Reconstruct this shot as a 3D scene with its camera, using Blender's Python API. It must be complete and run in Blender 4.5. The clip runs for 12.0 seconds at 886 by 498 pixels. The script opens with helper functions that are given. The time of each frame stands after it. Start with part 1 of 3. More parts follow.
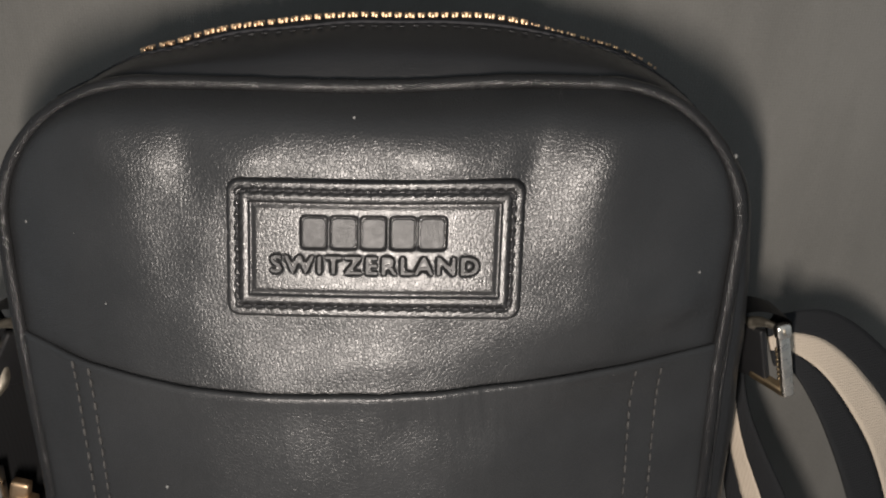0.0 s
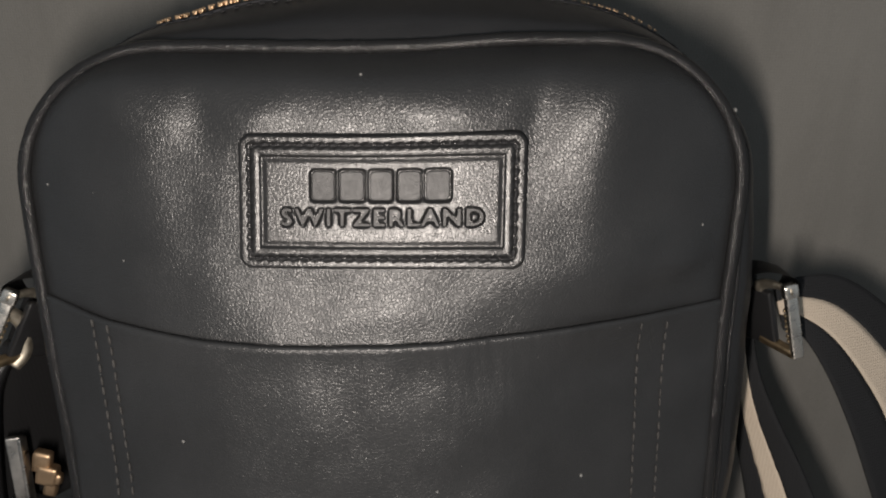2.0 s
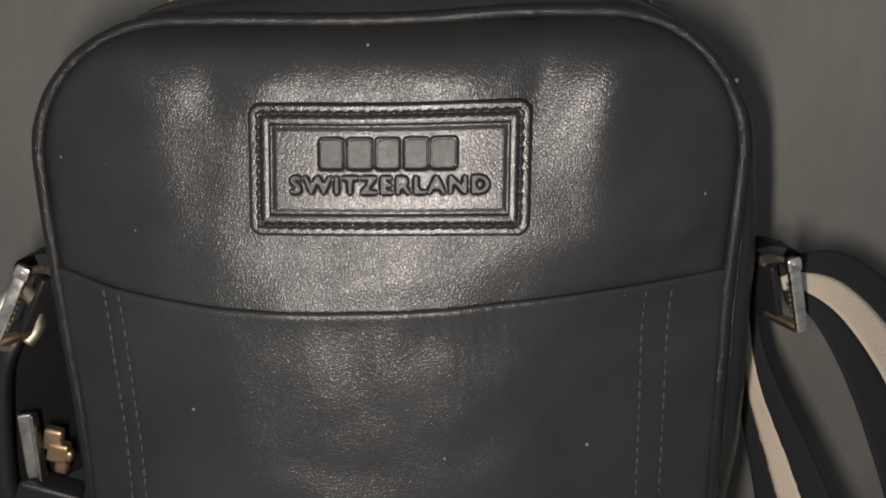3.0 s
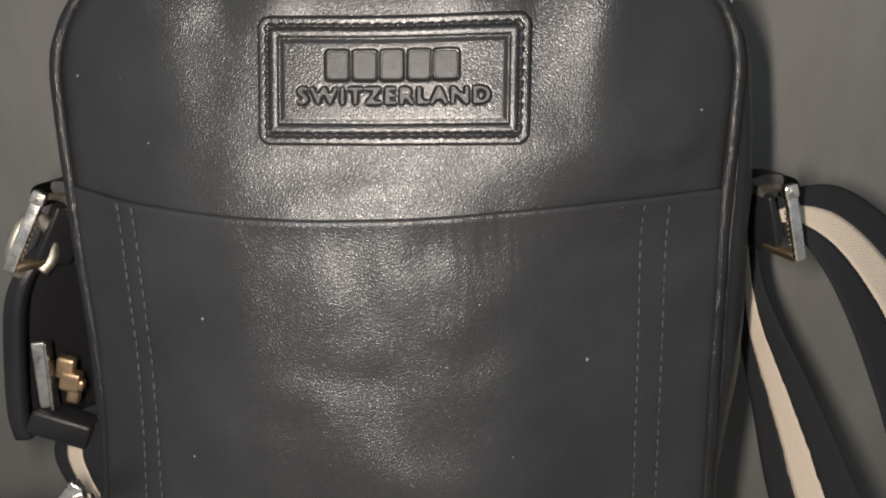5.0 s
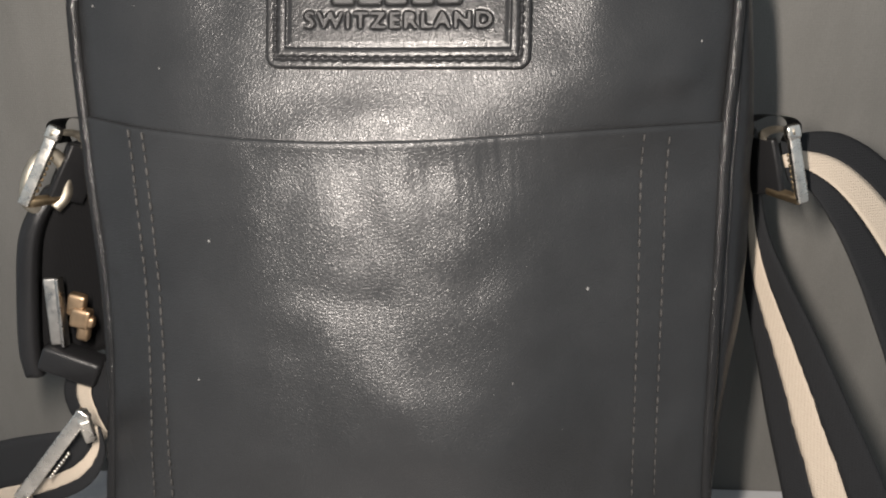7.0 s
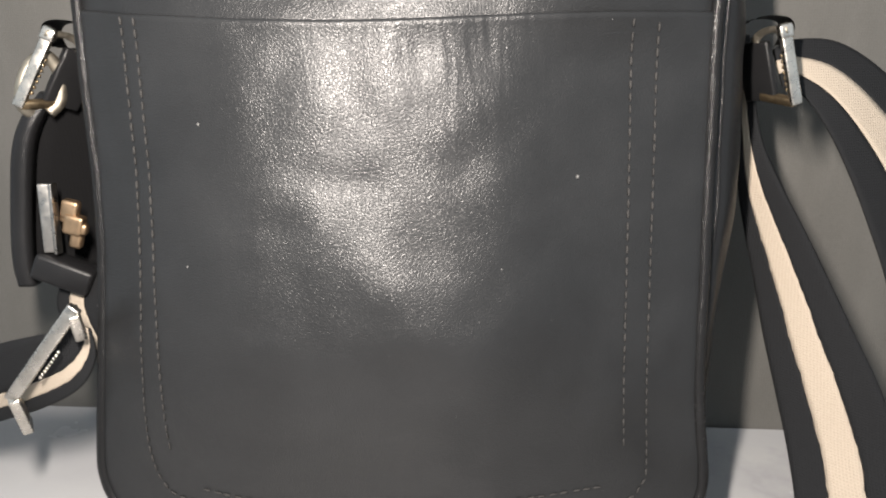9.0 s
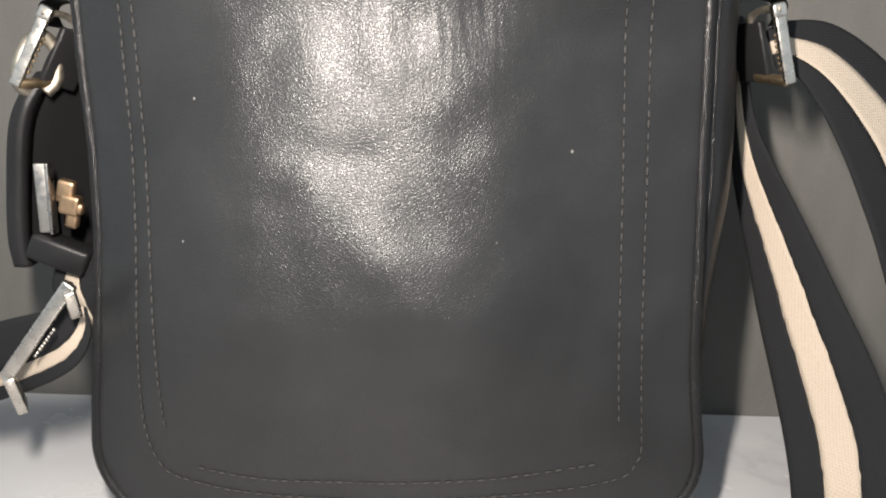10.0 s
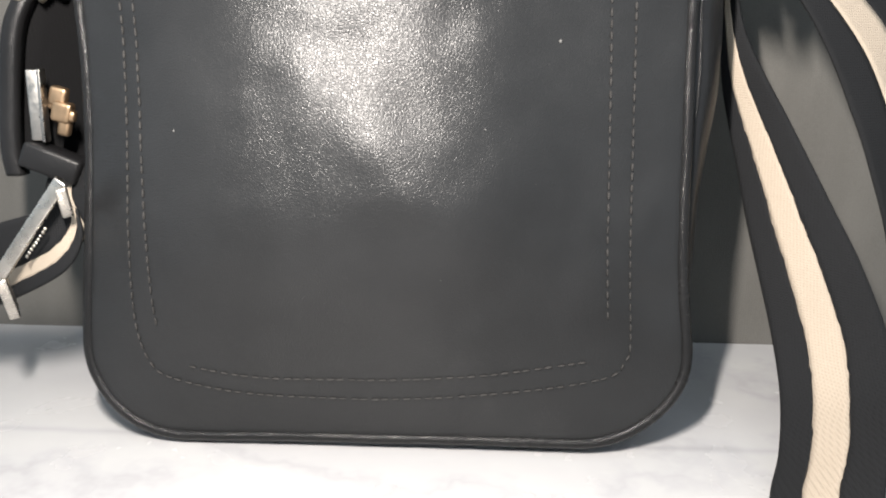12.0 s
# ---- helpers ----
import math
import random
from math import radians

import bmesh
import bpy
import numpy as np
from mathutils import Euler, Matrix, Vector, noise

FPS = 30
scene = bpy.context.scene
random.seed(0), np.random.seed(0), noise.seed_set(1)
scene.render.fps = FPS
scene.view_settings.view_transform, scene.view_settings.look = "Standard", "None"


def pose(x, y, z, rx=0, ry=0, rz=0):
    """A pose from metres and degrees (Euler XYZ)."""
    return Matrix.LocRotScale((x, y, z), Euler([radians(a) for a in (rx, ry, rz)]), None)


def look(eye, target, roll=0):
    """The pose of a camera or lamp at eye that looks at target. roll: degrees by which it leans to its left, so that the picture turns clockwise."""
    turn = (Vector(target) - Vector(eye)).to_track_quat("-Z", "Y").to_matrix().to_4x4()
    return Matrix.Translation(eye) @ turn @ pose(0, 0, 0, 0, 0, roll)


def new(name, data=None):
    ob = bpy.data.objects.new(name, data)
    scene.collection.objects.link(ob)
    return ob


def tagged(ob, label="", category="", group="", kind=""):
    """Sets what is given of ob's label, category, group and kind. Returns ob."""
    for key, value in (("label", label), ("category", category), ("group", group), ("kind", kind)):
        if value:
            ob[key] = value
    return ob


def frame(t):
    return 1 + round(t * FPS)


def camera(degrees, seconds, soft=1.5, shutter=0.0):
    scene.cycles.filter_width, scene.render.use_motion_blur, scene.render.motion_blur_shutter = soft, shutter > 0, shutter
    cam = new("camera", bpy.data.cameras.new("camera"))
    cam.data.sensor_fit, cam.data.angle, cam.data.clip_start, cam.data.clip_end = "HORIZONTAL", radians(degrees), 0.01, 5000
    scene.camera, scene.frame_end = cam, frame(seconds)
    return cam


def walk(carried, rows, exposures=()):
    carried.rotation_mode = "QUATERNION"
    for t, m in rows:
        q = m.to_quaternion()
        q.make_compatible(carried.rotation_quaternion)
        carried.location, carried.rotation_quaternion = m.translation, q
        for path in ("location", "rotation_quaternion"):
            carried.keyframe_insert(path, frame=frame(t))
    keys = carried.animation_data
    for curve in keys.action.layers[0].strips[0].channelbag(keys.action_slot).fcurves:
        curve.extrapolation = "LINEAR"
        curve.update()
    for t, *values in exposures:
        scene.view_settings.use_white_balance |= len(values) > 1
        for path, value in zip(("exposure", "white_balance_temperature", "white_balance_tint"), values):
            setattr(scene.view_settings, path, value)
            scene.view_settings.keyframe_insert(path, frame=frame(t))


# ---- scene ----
cam = camera(54.9, 12.0, soft=2.1)
PATH = [
    (0, (0.051, -0.197, 0.344), (0.11, 1.624, -0.479), 2.3),
    (0.5, (0.053, -0.201, 0.341), (0.1, 1.624, -0.476), 1.6),
    (1, (0.051, -0.203, 0.337), (0.088, 1.631, -0.46), 1.3),
    (1.5, (0.055, -0.208, 0.329), (0.07, 1.638, -0.44), 1.0),
    (2, (0.056, -0.212, 0.325), (0.062, 1.639, -0.431), 0.8),
    (2.5, (0.054, -0.216, 0.319), (0.053, 1.644, -0.417), 0.6),
    (3, (0.056, -0.221, 0.313), (0.048, 1.644, -0.41), 0.4),
    (5, (0.059, -0.24, 0.282), (0.025, 1.645, -0.387), 0.2),
    (5.5, (0.06, -0.242, 0.273), (0.02, 1.646, -0.384), 0.3),
    (6, (0.062, -0.246, 0.268), (0.01, 1.644, -0.386), 0.1),
    (6.5, (0.061, -0.252, 0.257), (-0.008, 1.645, -0.373), 0.3),
    (7, (0.065, -0.254, 0.253), (-0.013, 1.647, -0.364), 0.4),
    (9, (0.073, -0.266, 0.21), (-0.03, 1.648, -0.363), 0.4),
    (9.5, (0.074, -0.268, 0.204), (-0.036, 1.651, -0.351), 0.4),
    (10, (0.074, -0.27, 0.199), (-0.023, 1.65, -0.353), 0.5),
    (10.5, (0.076, -0.272, 0.192), (-0.019, 1.648, -0.362), 0.6),
    (11, (0.075, -0.277, 0.183), (-0.025, 1.642, -0.372), 0.5),
    (11.5, (0.077, -0.279, 0.174), (-0.02, 1.64, -0.382), 0.5),
    (12, (0.078, -0.282, 0.162), (-0.015, 1.64, -0.383), 0.5),
]
walk(cam, [(t, look(eye, target, roll)) for t, eye, target, roll in PATH],
     [(0.0, -0.05, 6500, 10), (1.0, -0.18, 6500, 10), (2.5, -0.36, 6500, 10), (3.2, -0.28, 6500, 10), (5.0, 0.16, 6500, 10),
      (6.5, 0.26, 6480, 10), (7.0, 0.54, 6480, 10), (9.0, 0.86, 6450, 10), (11.0, 0.90, 6400, 10), (12.0, 1.04, 6320, 9)])

# ---- light ----
world = bpy.data.worlds.new("room_light")
scene.world = world
world.use_nodes = True
world.node_tree.nodes["Background"].inputs["Color"].default_value = (0.84, 0.93, 1.0, 1)
world.node_tree.nodes["Background"].inputs["Strength"].default_value = 0.43

flash = bpy.data.lights.new("flash_light", "AREA")
flash.shape, flash.size, flash.size_y, flash.energy, flash.color = "ELLIPSE", 0.014, 0.080, 2.35, (1.0, 0.905, 0.82)
lamp = new("flash_light", flash)
lamp.matrix_world = look((0.028, -0.234, 0.282), (0.038, 0.05, 0.168))

# ---- bag frame ----
BAG_X, BAG_Y, LEAN = 0.038, 0.0205, 6.62
HALF, HIGH, DEEP = 0.113, 0.286, 0.064
R_TOP, R_BOT = 0.046, 0.036


# ---- material helpers ----
class Nodes:
    """A material with a few short ways to add nodes."""

    def __init__(self, name, rough=0.5, metal=0.0, color=(0.5, 0.5, 0.5)):
        self.mat = bpy.data.materials.new(name)
        self.mat.use_nodes = True
        self.tree = self.mat.node_tree
        self.bsdf = self.tree.nodes["Principled BSDF"]
        self.bsdf.inputs["Roughness"].default_value = rough
        self.bsdf.inputs["Metallic"].default_value = metal
        self.bsdf.inputs["Base Color"].default_value = (*color, 1)
        self.coord = self.tree.nodes.new("ShaderNodeTexCoord").outputs["Object"]

    def link(self, a, b):
        self.tree.links.new(a, b)

    def noise(self, scale, detail=3.0, rough=0.55, vec=None):
        n = self.tree.nodes.new("ShaderNodeTexNoise")
        n.inputs["Scale"].default_value, n.inputs["Detail"].default_value, n.inputs["Roughness"].default_value = scale, detail, rough
        self.link(vec or self.coord, n.inputs["Vector"])
        return n.outputs["Fac"]

    def cells(self, scale, feature="F1", vec=None):
        n = self.tree.nodes.new("ShaderNodeTexVoronoi")
        n.feature = feature
        n.inputs["Scale"].default_value = scale
        self.link(vec or self.coord, n.inputs["Vector"])
        return n.outputs["Distance"]

    def wave(self, scale, axis, distort=1.0):
        n = self.tree.nodes.new("ShaderNodeTexWave")
        n.bands_direction = axis
        n.inputs["Scale"].default_value, n.inputs["Distortion"].default_value = scale, distort
        n.inputs["Detail Scale"].default_value = 3.0
        self.link(self.coord, n.inputs["Vector"])
        return n.outputs["Fac"]

    def stretch(self, sx, sy, sz):
        n = self.tree.nodes.new("ShaderNodeMapping")
        n.inputs["Scale"].default_value = (sx, sy, sz)
        self.link(self.coord, n.inputs["Vector"])
        return n.outputs["Vector"]

    def warp(self, scale, amount):
        n = self.tree.nodes.new("ShaderNodeTexNoise")
        n.inputs["Scale"].default_value = scale
        self.link(self.coord, n.inputs["Vector"])
        m = self.tree.nodes.new("ShaderNodeVectorMath")
        m.operation = "MULTIPLY_ADD"
        self.link(n.outputs["Color"], m.inputs[0])
        m.inputs[1].default_value = (amount, amount, amount)
        self.link(self.coord, m.inputs[2])
        return m.outputs["Vector"]

    def spread(self, fac, a, b, lo=0.0, hi=1.0):
        n = self.tree.nodes.new("ShaderNodeMapRange")
        n.inputs["From Min"].default_value, n.inputs["From Max"].default_value = lo, hi
        n.inputs["To Min"].default_value, n.inputs["To Max"].default_value = a, b
        self.link(fac, n.inputs["Value"])
        return n.outputs["Result"]

    def math(self, op, a, b):
        n = self.tree.nodes.new("ShaderNodeMath")
        n.operation = op
        for i, v in enumerate((a, b)):
            if isinstance(v, (int, float)):
                n.inputs[i].default_value = v
            else:
                self.link(v, n.inputs[i])
        return n.outputs["Value"]

    def ramp(self, fac, stops):
        n = self.tree.nodes.new("ShaderNodeValToRGB")
        el = n.color_ramp.elements
        while len(el) < len(stops):
            el.new(0.5)
        for e, (p, c) in zip(el, stops):
            e.position, e.color = p, (*c, 1)
        self.link(fac, n.inputs["Fac"])
        return n.outputs["Color"]

    def colour(self, out):
        self.link(out, self.bsdf.inputs["Base Color"])

    def rough(self, out):
        self.link(out, self.bsdf.inputs["Roughness"])

    def bump(self, height, distance, strength=1.0):
        n = self.tree.nodes.new("ShaderNodeBump")
        n.inputs["Distance"].default_value, n.inputs["Strength"].default_value = distance, strength
        self.link(height, n.inputs["Height"])
        self.link(n.outputs["Normal"], self.bsdf.inputs["Normal"])


def leather(name, base, rough, grain=950.0, depth=0.00022, scuff=0.03):
    m = Nodes(name, rough)
    m.bsdf.inputs["Specular IOR Level"].default_value = 0.30
    vec = m.warp(420.0, 0.0011)
    edge = m.cells(grain, "DISTANCE_TO_EDGE", vec)
    coarse = m.cells(grain * 0.55, "DISTANCE_TO_EDGE", m.warp(300.0, 0.0016))
    fine = m.noise(2600.0, 3.0)
    h = m.math("ADD", m.spread(edge, 0.0, 0.7, 0.0, 0.22), m.spread(coarse, 0.0, 0.25, 0.0, 0.15))
    h = m.math("ADD", h, m.math("MULTIPLY", fine, 0.55))
    m.bump(h, depth)
    big = m.noise(28.0, 4.0)
    lo = tuple(c * 0.88 for c in base)
    hi = tuple(c * 1.13 + 0.0005 for c in base)
    m.colour(m.ramp(big, ((0.3, lo), (0.7, hi))))
    m.rough(m.math("ADD", m.spread(big, rough - scuff, rough + scuff, 0.3, 0.7), m.spread(m.noise(420.0, 3.0), -0.03, 0.04, 0.3, 0.7)))
    return m.mat


def metal(name, color, rough):
    m = Nodes(name, rough, 1.0, color)
    m.rough(m.spread(m.noise(340.0, 4.0), rough - 0.06, rough + 0.12, 0.3, 0.7))
    m.colour(m.ramp(m.noise(150.0, 4.0), ((0.3, tuple(c * 0.72 for c in color)), (0.62, color))))
    m.bump(m.noise(900.0, 3.0), 0.00006)
    return m.mat


def weave(name, color, pitch, rough=0.85, depth=0.0003, fleck=0.2):
    m = Nodes(name, rough)
    k = 1.0 / (pitch * 20.0) * 2 * math.pi
    m.bsdf.inputs["Specular IOR Level"].default_value = 0.22
    a, b = m.wave(k, "X", 0.6), m.wave(k, "Z", 0.6)
    h = m.math("MAXIMUM", a, b)
    mix = m.math("ADD", m.math("MULTIPLY", h, 0.35), m.math("MULTIPLY", m.noise(1800.0, 4.0), 0.65))
    m.colour(m.ramp(mix, ((0.25, tuple(c * (1 - fleck) for c in color)), (0.75, tuple(min(1, c * (1 + fleck)) for c in color)))))
    m.bump(mix, depth)
    return m.mat


LEATHER = leather("black_grained_leather", (0.0138, 0.0143, 0.0150), 0.345, 1000.0, 0.000062)
SMOOTH = leather("black_smooth_leather", (0.0090, 0.0090, 0.0095), 0.34, 1200.0, 0.00005)
PATCH = leather("black_glossy_patch_leather", (0.0085, 0.0085, 0.0088), 0.30, 1000.0, 0.00004)
LETTER = leather("black_matt_embossed_leather", (0.0105, 0.0105, 0.011), 0.46, 1400.0, 0.00003)
PIPING = leather("black_worn_piping_leather", (0.0090, 0.0090, 0.0093), 0.22, 1300.0, 0.00008, 0.07)
PIPING.node_tree.nodes["Principled BSDF"].inputs["Specular IOR Level"].default_value = 0.20
THREAD = weave("grey_stitching_thread", (0.030, 0.029, 0.028), 0.0006, 0.7)
BLACK_THREAD = weave("black_stitching_thread", (0.014, 0.014, 0.015), 0.0006, 0.4)
WEBBING = weave("black_cotton_webbing", (0.0085, 0.0090, 0.0100), 0.0010, 0.9, 0.0004, 0.3)
CREAM = weave("cream_cotton_webbing", (0.335, 0.285, 0.228), 0.0010, 0.85, 0.0004, 0.14)
STEEL = metal("brushed_nickel", (0.64, 0.60, 0.54), 0.26)
BRASS = metal("antique_brass", (0.46, 0.32, 0.20), 0.42)
DULL_BRASS = metal("dull_brass", (0.42, 0.32, 0.20), 0.34)
DULL_STEEL = metal("tarnished_nickel", (0.42, 0.38, 0.31), 0.48)
# webbing darkened to near black: the shade inside the strap end, in its colour
SHADED_WEBBING = weave("shade_darkened_webbing", (0.0030, 0.0030, 0.0034), 0.0010, 0.95)
PLATE = metal("brushed_grey_nickel", (0.45, 0.43, 0.40), 0.30)
TAPE = weave("black_zip_tape", (0.022, 0.022, 0.024), 0.0008, 0.9)
LINT = Nodes("white_lint", 0.9, 0.0, (0.10, 0.10, 0.097)).mat


def backdrop_fabric():
    m = Nodes("grey_woven_fabric", 0.92)
    a, b = m.wave(260.0, "X", 1.2), m.wave(260.0, "Z", 1.2)
    fine = m.math("ADD", m.math("MULTIPLY", a, 0.09), m.math("MULTIPLY", b, 0.09))
    fine = m.math("ADD", fine, m.math("MULTIPLY", m.noise(1300.0, 4.0), 0.82))
    slub = m.noise(60.0, 5.0, 0.6, m.stretch(1.0, 1.0, 0.22))
    big = m.noise(9.0, 3.0)
    mix = m.math("ADD", m.math("MULTIPLY", fine, 0.33), m.math("ADD", m.math("MULTIPLY", slub, 0.33), m.math("MULTIPLY", big, 0.34)))
    m.colour(m.ramp(mix, ((0.30, (0.080, 0.0775, 0.071)), (0.70, (0.126, 0.122, 0.113)))))
    m.bump(fine, 0.0004, 0.6)
    return m.mat


def marble():
    m = Nodes("white_grey_veined_marble", 0.22)
    field = m.noise(5.0, 6.0, 0.62)
    vein = m.spread(m.math("ABSOLUTE", m.math("SUBTRACT", field, 0.5), 0.0), 0.0, 1.0, 0.0, 0.035)
    cloud = m.noise(9.0, 5.0, 0.6, m.stretch(1.0, 1.6, 1.0))
    soft = m.noise(30.0, 4.0)
    # one long straight line: the shade along a crease, put into the colour
    sep = m.tree.nodes.new("ShaderNodeSeparateXYZ")
    m.link(m.coord, sep.inputs["Vector"])
    bend = m.math("MULTIPLY", m.math("SUBTRACT", m.noise(14.0, 3.0), 0.5), 0.010)
    off = m.math("ABSOLUTE", m.math("SUBTRACT", m.math("ADD", sep.outputs["Y"], bend), 0.027), 0.0)
    line = m.spread(off, 0.30, 1.0, 0.0002, 0.0035)
    mix = m.math("ADD", m.math("MULTIPLY", vein, 0.16), m.math("ADD", m.math("MULTIPLY", cloud, 0.55), m.math("MULTIPLY", soft, 0.18)))
    mix = m.math("MULTIPLY", mix, m.spread(line, 0.62, 1.0, 0.3, 1.0))
    m.colour(m.ramp(mix, ((0.22, (0.31, 0.31, 0.32)), (0.42, (0.395, 0.395, 0.405)), (0.62, (0.445, 0.445, 0.445)))))
    m.rough(m.spread(soft, 0.18, 0.30, 0.3, 0.7))
    return m.mat


FABRIC = backdrop_fabric()
MARBLE = marble()


# ---- mesh helpers ----
def finish(name, bm, material, smooth=True):
    bmesh.ops.recalc_face_normals(bm, faces=bm.faces)
    data = bpy.data.meshes.new(name)
    bm.to_mesh(data)
    bm.free()
    data.materials.append(material)
    if smooth:
        data.polygons.foreach_set("use_smooth", [True] * len(data.polygons))
    return data


def part(name, bm, material, parent, label="", smooth=True):
    ob = new(name, finish(name, bm, material, smooth))
    ob.parent = parent
    return tagged(ob, label)


def grid(bm, rows):
    """Faces over rows of equally many points."""
    vs = [[bm.verts.new(p) for p in row] for row in rows]
    for a, b in zip(vs, vs[1:]):
        for i in range(len(a) - 1):
            bm.faces.new((a[i], a[i + 1], b[i + 1], b[i]))
    return vs


def box(bm, centre, size, turn=None, bevel=0.0):
    m = Matrix.LocRotScale(centre, turn, size)
    made = bmesh.ops.create_cube(bm, size=1.0, matrix=m)
    if bevel:
        edges = list({e for v in made["verts"] for e in v.link_edges})
        bmesh.ops.bevel(bm, geom=edges, offset=bevel, segments=3, profile=0.5, affect="EDGES")


def bar(bm, a, b, side, wide, thick, bevel=0.0005):
    """A bevelled bar from a to b, wide along side."""
    a, b = Vector(a), Vector(b)
    z = (b - a).normalized()
    x = (Vector(side) - z * z.dot(Vector(side))).normalized()
    rot = Matrix((x, z.cross(x), z)).transposed()
    box(bm, (a + b) / 2, (wide, thick, (b - a).length), rot.to_quaternion(), bevel)


def tube(bm, points, radius, sides=8, closed=False):
    pts = [Vector(p) for p in points]
    n, rings, up = len(pts), [], None
    for i, p in enumerate(pts):
        nxt = pts[(i + 1) % n] if closed or i < n - 1 else p
        prv = pts[i - 1] if closed or i else p
        d = (nxt - prv).normalized()
        if up is None:
            up = Vector((0, 1, 0)) if abs(d.y) < 0.9 else Vector((1, 0, 0))
        up = (up - d * d.dot(up)).normalized()
        s = d.cross(up)
        r = radius(i) if callable(radius) else radius
        rings.append([bm.verts.new(p + (up * math.cos(q) + s * math.sin(q)) * r) for q in (2 * math.pi * k / sides for k in range(sides))])
    for i in range(n if closed else n - 1):
        a, b = rings[i], rings[(i + 1) % n]
        for k in range(sides):
            bm.faces.new((a[k], a[(k + 1) % sides], b[(k + 1) % sides], b[k]))
    if not closed:
        bm.faces.new(rings[0][::-1])
        bm.faces.new(rings[-1])


def curve(points, count):
    """Points of a smooth line through the given ones."""
    p = [Vector(q) for q in points]
    p = [2 * p[0] - p[1], *p, 2 * p[-1] - p[-2]]
    out, spans = [], len(p) - 3
    for k in range(count):
        s = k / (count - 1) * spans
        i = min(int(s), spans - 1)
        t = s - i
        a, b, c, d = p[i:i + 4]
        out.append(0.5 * (2 * b + (c - a) * t + (2 * a - 5 * b + 4 * c - d) * t * t + (3 * b - 3 * c + d - a) * t ** 3))
    return out


def soft_table(xs, ys, width, n=600):
    """A smoothed table of values, read by linear interpolation."""
    x = np.linspace(xs[0] - 4 * width, xs[-1] + 4 * width, n)
    y = np.interp(x, xs, ys)
    step = x[1] - x[0]
    k = np.arange(-int(3 * width / step), int(3 * width / step) + 1)
    g = np.exp(-0.5 * (k * step / width) ** 2)
    pad = len(k) // 2
    y = np.convolve(np.pad(y, pad, mode="edge"), g / g.sum(), mode="valid")
    return lambda q: float(np.interp(q, x, y))


# ---- the bag's front: outline and swelling ----
def smooth01(x):
    x = min(1.0, max(0.0, x))
    return x * x * (3 - 2 * x)


def half_width(v):
    if v < R_BOT:
        return HALF - R_BOT + math.sqrt(max(0.0, R_BOT ** 2 - (R_BOT - v) ** 2))
    if v > HIGH - R_TOP:
        return HALF - R_TOP + math.sqrt(max(0.0, R_TOP ** 2 - (v - HIGH + R_TOP) ** 2))
    return HALF


def inset(u, v):
    """How far inside the outline a point lies."""
    r = R_TOP if v > HIGH / 2 else R_BOT
    qx = abs(u) - (HALF - r)
    qy = abs(v - HIGH / 2) - (HIGH / 2 - r)
    return r - math.hypot(max(qx, 0), max(qy, 0)) - min(max(qx, qy), 0)


waist_left = soft_table((0.0, 0.035, 0.07, 0.11, 0.15, 0.20, 0.25, 0.286), (-0.0006, -0.0011, 0.0011, 0.0014, 0.0014, 0.0, -0.0016, -0.0008), 0.010)
waist_right = soft_table((0.0, 0.02, 0.04, 0.055, 0.075, 0.10, 0.15, 0.20, 0.23, 0.26, 0.286), (0.0030, 0.0056, 0.0050, 0.0030, 0.0012, 0.0006, 0.0, -0.0009, 0.0, 0.0013, 0.0006), 0.006)


def sag(u, v):
    """The small unevenness of the outline: a waist, a top seam that rises to one side."""
    du = 0.0030 * math.exp(-((v - 0.125) / 0.05) ** 2) * max(0.0, -u / HALF) ** 2
    du += (waist_left(v) if u < 0 else waist_right(v)) * (u / HALF) ** 2
    dv = 0.0022 * math.tanh(u / 0.05) * (v / HIGH) ** 6 - 0.0012 * math.exp(-(u / 0.03) ** 2) * (v / HIGH) ** 6
    dv += (min(0.012 * u, 0.0004) - 0.0016) * max(0.0, 1 - v / 0.07) ** 2
    return u + du, v + dv


RISE = ((0, 0.012, 0.03, 0.06, 0.08, 0.10, 0.12, 0.15, 0.175, 0.196, 0.213, 0.235, 0.257, 0.268, 0.277, 0.283, 0.286),
        (0, 0.0068, 0.0168, 0.0312, 0.0376, 0.0383, 0.0367, 0.0341, 0.0327, 0.0308, 0.0273, 0.0233, 0.0201, 0.0197, 0.0172, 0.0097, 0.0))
rise_edge, rise_middle = soft_table(*RISE, 0.0028), soft_table(*RISE, 0.0130)
across_low = soft_table((-0.113, -0.091, -0.083, -0.062, -0.041, -0.012, 0.020, 0.043, 0.065, 0.082, 0.092, 0.113),
                        (0.0, 0.42, 0.58, 0.83, 0.975, 1.0, 0.955, 0.80, 0.50, 0.31, 0.21, 0.0), 0.0085)
across_high = soft_table((-0.113, -0.10, -0.09, -0.07, -0.041, 0.0, 0.041, 0.07, 0.09, 0.10, 0.113),
                         (0.0, 0.38, 0.62, 0.88, 0.98, 1.0, 0.98, 0.88, 0.60, 0.36, 0.0), 0.006)


def lump(u, v, u0, v0, su, sv, turn=0.0):
    c, s = math.cos(radians(turn)), math.sin(radians(turn))
    a, b = (u - u0) * c + (v - v0) * s, -(u - u0) * s + (v - v0) * c
    return math.exp(-(a / su) ** 2 - (b / sv) ** 2)


